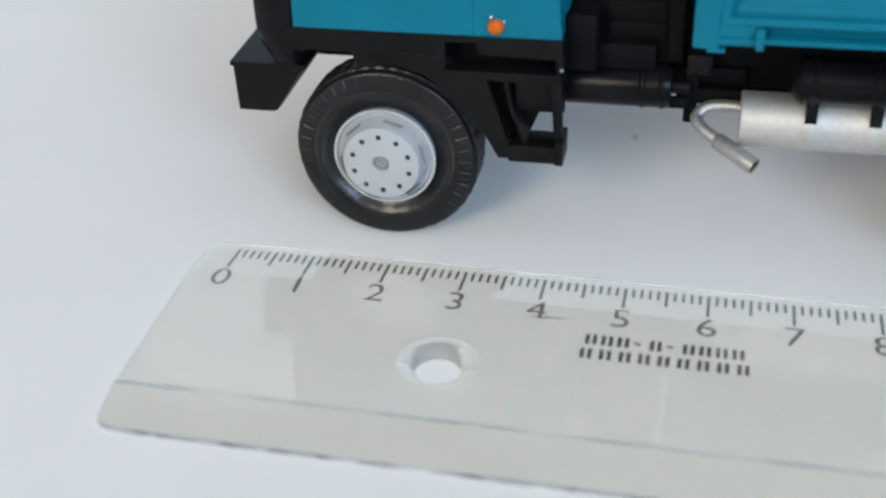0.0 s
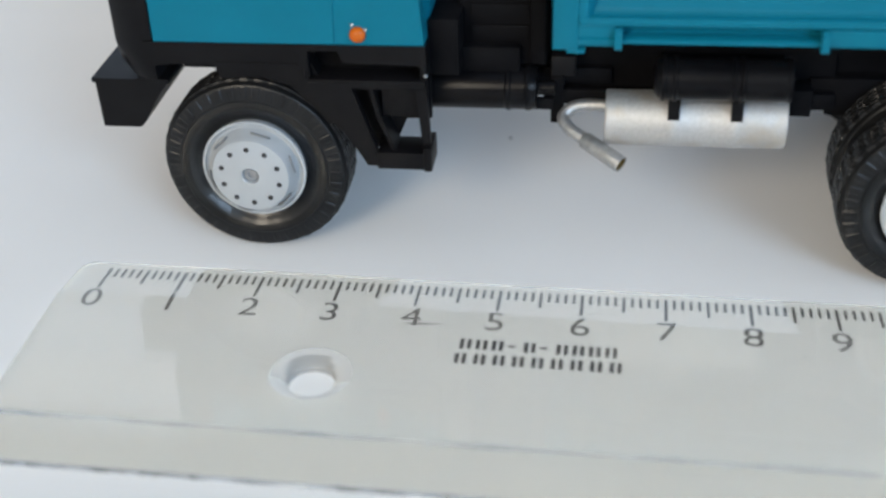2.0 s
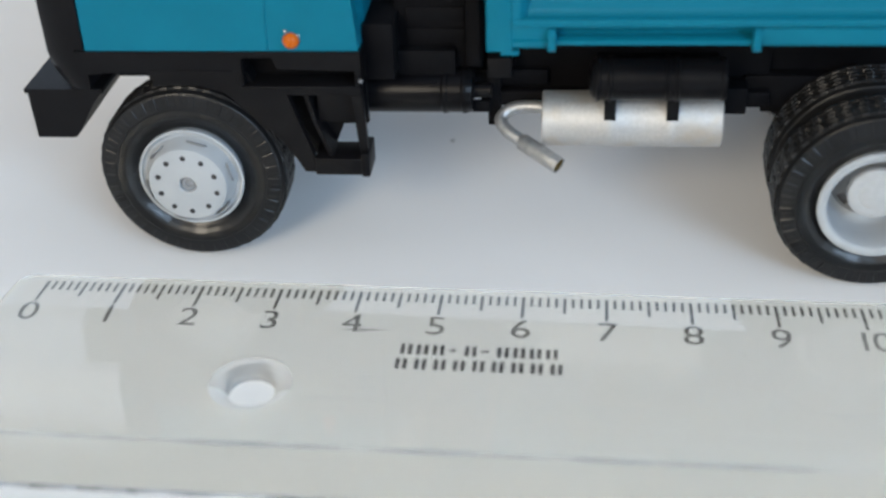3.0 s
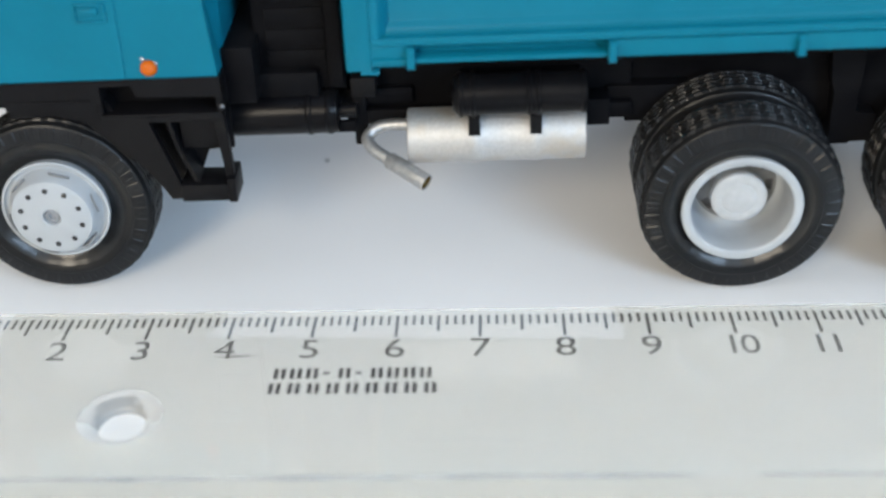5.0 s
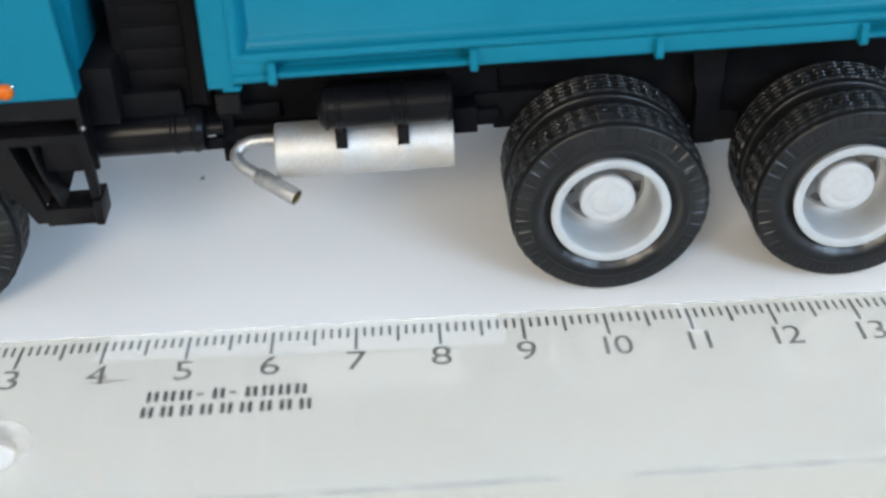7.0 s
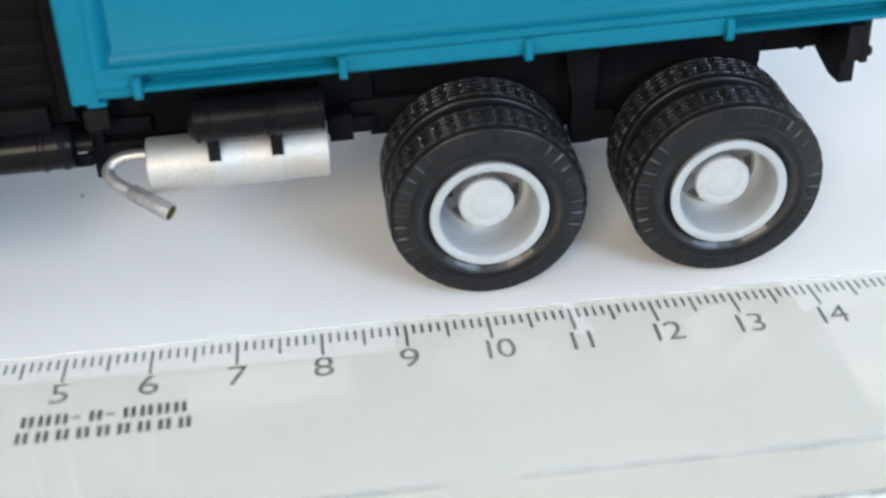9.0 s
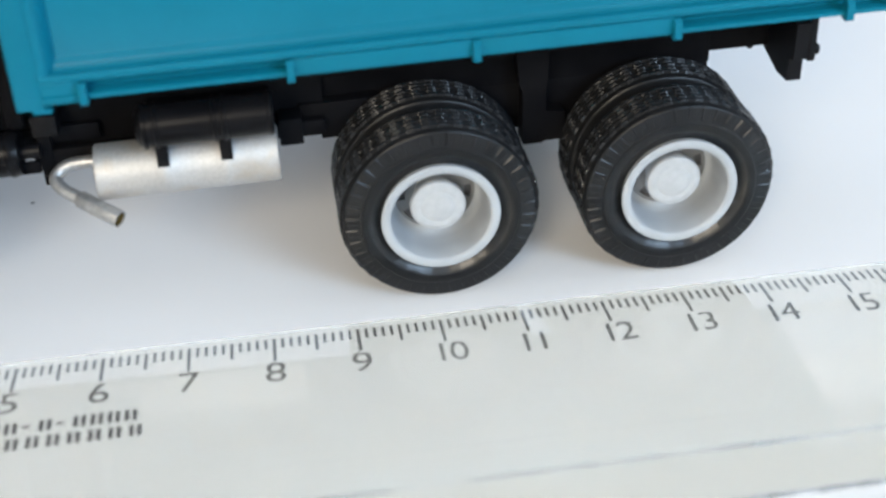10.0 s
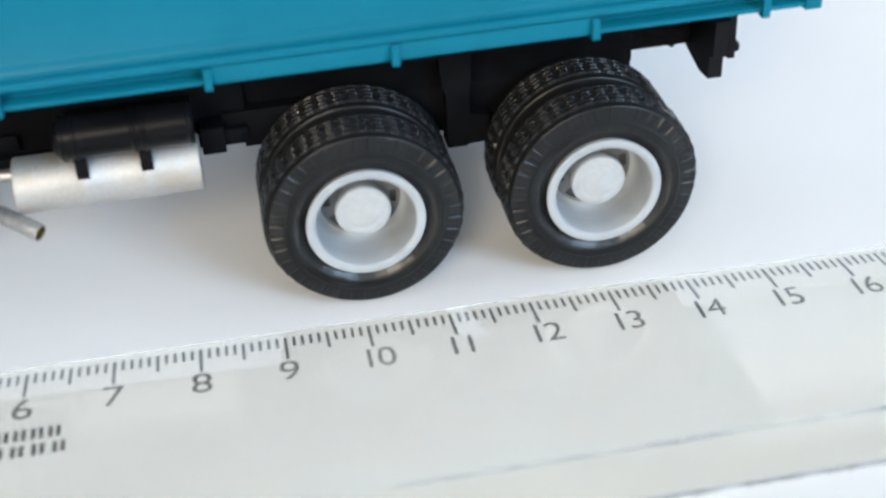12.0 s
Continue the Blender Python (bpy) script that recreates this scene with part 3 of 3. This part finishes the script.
body_part("bumper_lip", prism([(-0.20, 2.44), (-0.20, 2.385), (0.80, 2.385), (0.80, 2.44)], 0.835, 2 * MID - 0.835), BLACK, bevel=0.015)
# wheel arch, step plate and step
body_part("skirt_lip", box(1.5, 2.5, 0.662, 0.69, 2.752, 2.776), BLACK, bevel=0.008)
# A small grey bead gives the glint at the right edge of the step.
glint_bead = bmesh.new()
bmesh.ops.create_uvsphere(glint_bead, u_segments=12, v_segments=8, radius=0.024)
for v in glint_bead.verts:
    v.co += Vector((4.04, 0.675, 2.64))
body_part("glint_bead", glint_bead, GREY, "small grey bead for a glint beside the step")
# Unseen board added behind the tyre to keep light from behind off the tread.
body_part("arch_light_stop", box(1.47, 3.0, 1.62, 1.70, 1.85, 2.72), BLACK_SHADED)
arch = [(1.47, 2.74), (1.47, 2.64), (1.75, 2.66), (2.0, 2.65), (2.24, 2.60), (2.43, 2.52), (2.58, 2.37), (2.72, 2.18), (2.86, 1.99), (3.02, 1.80), (3.14, 1.62), (3.27, 1.39), (3.46, 1.39), (3.39, 1.62), (3.13, 2.43), (3.13, 2.51), (2.62, 2.53), (2.62, 2.74)]
body_part("wheel_arch", prism(arch, 0.71, 0.80), BLACK, "black wheel arch and step bracket", bevel=0.012)
body_part("arch_lining", prism([(1.47, 2.74), (1.47, 2.50), (2.0, 2.52), (2.35, 2.42), (2.62, 2.14), (2.80, 1.90), (3.0, 2.0), (2.62, 2.74)], 0.80, 1.75), BLACK)
step = body_part("upper_step", box(2.60, 4.03, 0.672, 1.30, 2.515, 2.565), BLACK, "black upper cab step in a recess", bevel=0.012)
body_part("recess_back", box(2.60, 4.03, 1.02, 1.30, 2.566, 3.0), BLACK_SHADED, bevel=0.01, parent=step)
body_part("recess_side", box(2.56, 2.63, 0.69, 1.30, 2.566, 2.98), BLACK, bevel=0.01, parent=step)
body_part("recess_side", box(3.97, 4.05, 0.685, 1.30, 2.566, 2.98), BLACK, bevel=0.01, parent=step)
body_part("step_backing", prism([(2.70, 2.56), (4.03, 2.56), (4.03, 1.88), (3.72, 1.87), (3.55, 1.46), (3.30, 1.45), (3.0, 2.1)], 1.08, 1.16), BLACK, bevel=0.01)
body_part("step_fin", prism([(3.325, 2.44), (3.375, 2.44), (3.455, 2.05), (3.63, 1.60), (3.57, 1.60), (3.41, 2.05)], 0.74, 1.07), BLACK, bevel=0.008)
body_part("step_panel", box(3.46, 3.97, 0.85, 0.92, 2.01, 2.52), BLACK, bevel=0.01)
body_part("step_rail", box(3.12, 4.03, 0.712, 0.86, 2.43, 2.513), BLACK, bevel=0.01)
body_part("step_strut", prism([(3.90, 2.42), (4.03, 2.42), (4.06, 1.66), (3.96, 1.66)], 0.74, 0.84), BLACK, bevel=0.01)
body_part("lower_step", box(3.40, 4.06, 0.66, 1.12, 1.37, 1.60), BLACK, "black lower cab step", bevel=0.02)
body_part("step_lip", box(3.98, 4.08, 0.64, 1.10, 1.36, 1.68), BLACK, bevel=0.012)

# chassis between cab and bed
for y0 in (1.95, 2 * MID - 2.25):
    body_part("frame_rail", box(0.6, 13.85, y0, y0 + 0.30, 2.075, 2.95), BLACK_SHADED, "black chassis rail", bevel=0.02)
body_part("frame_tail", box(13.8, 14.9, 1.97, 2 * MID - 1.97, 2.21, 2.95), BLACK_SHADED, bevel=0.02)
# Made-up black sheets close the gaps so the space under the bed stays dark.
body_part("dark_filler", box(5.35, 8.9, 1.82, 1.93, 1.74, 3.04), BLACK_SHADED, "black sheet filling the dark gap under the bed", bevel=0.02)
body_part("dark_filler", box(8.85, 13.84, 1.96, 2.02, 1.60, 3.04), BLACK_SHADED, bevel=0.02)
body_part("dark_filler", box(3.7, 5.4, 1.72, 1.80, 2.02, 3.04), BLACK_SHADED, bevel=0.02)
body_part("subframe", box(4.1, 13.90, 1.75, 2 * MID - 1.75, 2.55, 3.05), BLACK_SHADED)
intake = body_part("intake_box", box(4.35, 5.42, 1.45, 2 * MID - 1.45, 2.45, 5.6), BLACK_SHADED, "black louvred air intake box behind the cab", bevel=0.03)
for k in range(9):
    body_part("louvre", box(4.5, 5.2, 1.425, 1.46, 2.78 + 0.27 * k, 2.98 + 0.27 * k), BLACK_SHADED, bevel=0.01, parent=intake)
body_part("filter_housing", box(4.30, 5.10, 1.30, 1.95, 2.40, 2.74), BLACK_SHADED, "black filter housing behind the cab", bevel=0.03)
body_part("intake_post", box(5.22, 5.40, 1.36, 1.46, 2.5, 5.5), BLACK_SHADED, bevel=0.02)
body_part("battery_tank", lathe([(0.0, 3.75), (0.25, 3.75), (0.27, 3.8), (0.27, 4.92), (0.285, 4.94), (0.285, 4.98), (0.27, 5.0), (0.27, 5.16), (0.285, 5.18), (0.285, 5.22), (0.25, 5.3), (0.0, 5.3)], axis="x", n=40, origin=(0, 1.40, 2.17)), BLACK_GLOSS, "glossy black cylinder tank behind the cab")
body_part("crossbar", box(5.47, 8.9, 1.62, 1.78, 1.86, 2.04), BLACK_SHADED, bevel=0.02)
body_part("lower_bar", box(5.25, 5.5, 1.36, 1.44, 1.885, 2.035), BLACK_SHADED, bevel=0.015)
body_part("pipe_joint", lathe([(0.0, 5.25), (0.09, 5.25), (0.09, 5.52), (0.0, 5.52)], axis="x", n=24, origin=(0, 1.42, 2.16)), BLACK_GLOSS)
body_part("bed_buffer", box(5.47, 5.77, 1.38, 1.7, 2.34, 2.60), BLACK, bevel=0.02)
body_part("crossbar", box(3.6, 6.2, 1.70, 1.80, 2.1, 2.3), BLACK_SHADED, bevel=0.02)
body_part("hanger", box(5.46, 5.62, 1.6, 1.76, 1.58, 2.3), BLACK_SHADED, bevel=0.02)
body_part("valve_block", box(8.33, 8.62, 1.50, 1.95, 1.80, 2.15), BLACK_SHADED, bevel=0.02)
body_part("valve_block", box(8.6, 9.6, 1.75, 2.1, 1.765, 2.2), BLACK_SHADED, bevel=0.02)
# silencer with tail pipe
silencer = lathe([(0.0, 6.15), (0.323, 6.15), (0.338, 6.165), (0.338, 6.88), (0.346, 6.895), (0.346, 7.02), (0.338, 7.035), (0.338, 7.62), (0.346, 7.635), (0.346, 7.76), (0.338, 7.775), (0.338, 8.29), (0.323, 8.305), (0.0, 8.305)], axis="x", n=56, origin=(0, 1.25, 1.872))
body_part("silencer", silencer, SILVER, "silver painted cylindrical exhaust silencer")
pipe_path = curve_points([(6.2, 1.47, 1.90), (5.98, 1.48, 1.91), (5.79, 1.47, 1.89), (5.67, 1.42, 1.83), (5.64, 1.34, 1.77), (5.73, 1.22, 1.70), (5.89, 1.11, 1.64), (5.96, 1.06, 1.615)])
body_part("tail_pipe", tube(pipe_path, [0.08] * len(pipe_path)), PIPE, "bent bare metal exhaust pipe")
a, b = Vector((5.90, 1.10, 1.635)), Vector((6.375, 0.78, 1.468))
def along(bm, a, b):
    """Carries a thing turned about x from the origin onto the line from a to b."""
    turn = (b - a).to_track_quat("X", "Z").to_matrix()
    for v in bm.verts:
        v.co = a + turn @ v.co
    return bm


tl = (b - a).length
tip = along(lathe([(0.082, 0.0), (0.098, 0.015), (0.106, 0.03), (0.106, tl - 0.02), (0.104, tl), (0.092, tl), (0.090, tl - 0.12), (0.0, tl - 0.12)], axis="x", n=30), a, b)
pipe_tip = body_part("pipe_tip", tip, PIPE, "bare metal exhaust tip")
body_part("pipe_bore", along(lathe([(0.0, tl - 0.06), (0.084, tl - 0.06), (0.088, tl - 0.012), (0.084, tl - 0.012), (0.078, tl - 0.05), (0.0, tl - 0.05)], axis="x", n=24), a, b), BRASS, "dull brass pipe bore", parent=pipe_tip)
# air tank over the silencer, with straps
tank_line = [(0.0, 6.70), (0.17, 6.715), (0.225, 6.75), (0.25, 6.79)]
for x in (6.815, 6.955, 7.615, 7.725):
    tank_line += [(0.25, x - 0.03), (0.268, x - 0.016), (0.268, x + 0.016), (0.25, x + 0.03)]
tank = lathe(tank_line + [(0.25, 8.22), (0.262, 8.235), (0.262, 8.265), (0.24, 8.29), (0.0, 8.295)], axis="x", n=44, origin=(0, 0.99, 2.53))
body_part("air_tank", tank, BLACK_GLOSS, "glossy black air tank with two bands")
for x in (6.965, 7.70):
    st = prism([(0.91, 2.36), (0.915, 2.10), (0.94, 1.965), (1.00, 1.965), (1.03, 2.2), (1.12, 2.42)], x - 0.07, x + 0.07, "x")
    body_part("strap", st, BLACK, "black strap over the silencer", bevel=0.01)
body_part("tank_shelf", box(6.8, 8.25, 1.1, 1.75, 2.36, 2.52), BLACK_SHADED)
# suspension between the rear wheels, tail bracket
body_part("suspension_bracket", prism([(11.30, 2.6), (11.34, 2.15), (11.38, 2.05), (11.38, 1.315), (11.63, 1.315), (11.65, 1.34), (11.92, 1.345), (11.92, 1.72), (11.68, 1.76), (11.68, 2.05), (11.70, 2.15), (11.72, 2.6)], 1.72, 2.05), BLACK_SHADED, "black suspension bracket", bevel=0.015)
body_part("suspension_beam", box(9.6, 13.6, 2.04, 2.3, 1.40, 1.62), BLACK_SHADED, bevel=0.02)
tail = [(2.12, 2.94), (2.10, 2.14), (1.58, 2.01), (1.26, 2.03), (1.25, 2.34), (1.12, 2.37), (1.10, 2.84), (1.30, 2.94)]
body_part("tail_bracket", prism(tail, 14.62, 14.80, "x"), BLACK, "black tail bracket", bevel=0.012)
body_part("tail_block", box(14.79, 14.89, 1.10, 1.55, 2.34, 2.94), BLACK, bevel=0.02)

body_part("tail_bolt", lathe([(0.0, 14.86), (0.07, 14.86), (0.07, 14.95), (0.05, 14.97), (0.0, 14.97)], axis="x", n=16, origin=(0, 1.22, 2.45)), BLACK, "black bolt head on the tail bracket")

tail_pin = bmesh.new()
bmesh.ops.create_uvsphere(tail_pin, u_segments=12, v_segments=8, radius=0.05)
for v in tail_pin.verts:
    v.co += Vector((14.40, 2.02, 2.215))
body_part("tail_pin", tail_pin, BLACK)

# dump bed
XB0, XB1 = 5.53, 15.64
side = [(0.59, 3.14), (0.586, 3.188), (0.60, 3.197), (0.79, 3.20), (0.80, 3.21), (0.80, 3.335), (0.79, 3.345), (0.60, 3.35), (0.578, 3.362), (0.575, 3.425), (0.59, 3.445), (0.65, 3.455), (0.66, 3.450), (0.665, 3.40), (0.72, 3.40), (0.725, 3.485), (0.75, 3.525), (0.79, 3.57), (0.80, 3.585), (0.80, 5.2), (0.62, 5.24), (0.62, 5.36), (0.90, 5.36), (0.90, 3.14)]
bed = body_part("bed_side", prism(side, XB0 + 0.3, XB1, "x"), TEAL, "ribbed teal side wall of the dump bed", bevel=0.006)
far_side = [(2 * MID - y, z) for y, z in side]
body_part("bed_side", prism(far_side, XB0 + 0.3, XB1, "x"), TEAL, "ribbed teal side wall of the dump bed")
body_part("bed_floor", box(XB0 + 0.1, XB1 - 0.02, 0.84, 2 * MID - 0.84, 3.06, 3.3), TEAL, "teal bed floor")
body_part("bed_front", box(XB0 + 0.02, XB0 + 0.18, 0.88, 2 * MID - 0.88, 3.05, 5.9), TEAL, "teal front wall of the bed", bevel=0.03)
body_part("bed_back", box(XB1 - 0.2, XB1 + 0.02, 0.72, 2 * MID - 0.72, 3.08, 5.3), TEAL, "teal tailgate", bevel=0.03)
for x0, x1, y0, z0, nm in ((XB0, XB0 + 0.30, 0.60, 3.045, "corner_post"), (XB1 - 0.16, XB1 + 0.05, 0.56, 3.10, "corner_post")):
    body_part(nm, box(x0, x1, y0, 0.86, z0, 5.5), TEAL, "teal corner post", bevel=0.02)
body_part("panel_edge", prism([(5.83, 0.60), (5.895, 0.60), (5.93, 0.62), (6.03, 0.795), (6.03, 0.86), (5.83, 0.86)], 3.36, 5.3, "z"), TEAL, bevel=0.012)
body_part("corner_plate", box(XB0 + 0.28, 6.24, 0.615, 0.72, 3.09, 3.345), TEAL, bevel=0.012)
for x0, x1 in ((8.575, 10.595), (10.665, 12.91)):
    body_part("rail_plate", box(x0, x1, 0.584, 0.68, 3.136, 3.338), TEAL, "flat teal plate between two stakes", bevel=0.008, parent=bed)
body_part("hinge_block", box(5.69, 5.90, 0.63, 0.84, 2.985, 3.042), TEAL, "teal hinge block", bevel=0.015)
for x in (6.275, 8.54, 10.63, 12.945, 14.99):
    body_part("stake", prism([(0.515, 3.105), (0.515, 3.29), (0.56, 3.335), (0.66, 3.335), (0.66, 3.08), (0.54, 3.08)], x - 0.043, x + 0.043, "x"), TEAL, "teal stake on the bed rail", bevel=0.012, parent=bed)

# a crumb on the paper
crumb = bmesh.new()
bmesh.ops.create_icosphere(crumb, subdivisions=2, radius=1.0)
for v in crumb.verts:
    k = 1 + 0.3 * noise.noise(v.co * 2.0)
    v.co = Vector((4.73 + v.co.x * 0.022 * k, 3.97 + v.co.y * 0.015 * k, TABLE + 0.014 + v.co.z * 0.016))
tagged(finish("crumb", crumb, BLACK), "tiny dark crumb lying on the white paper", "crumb")
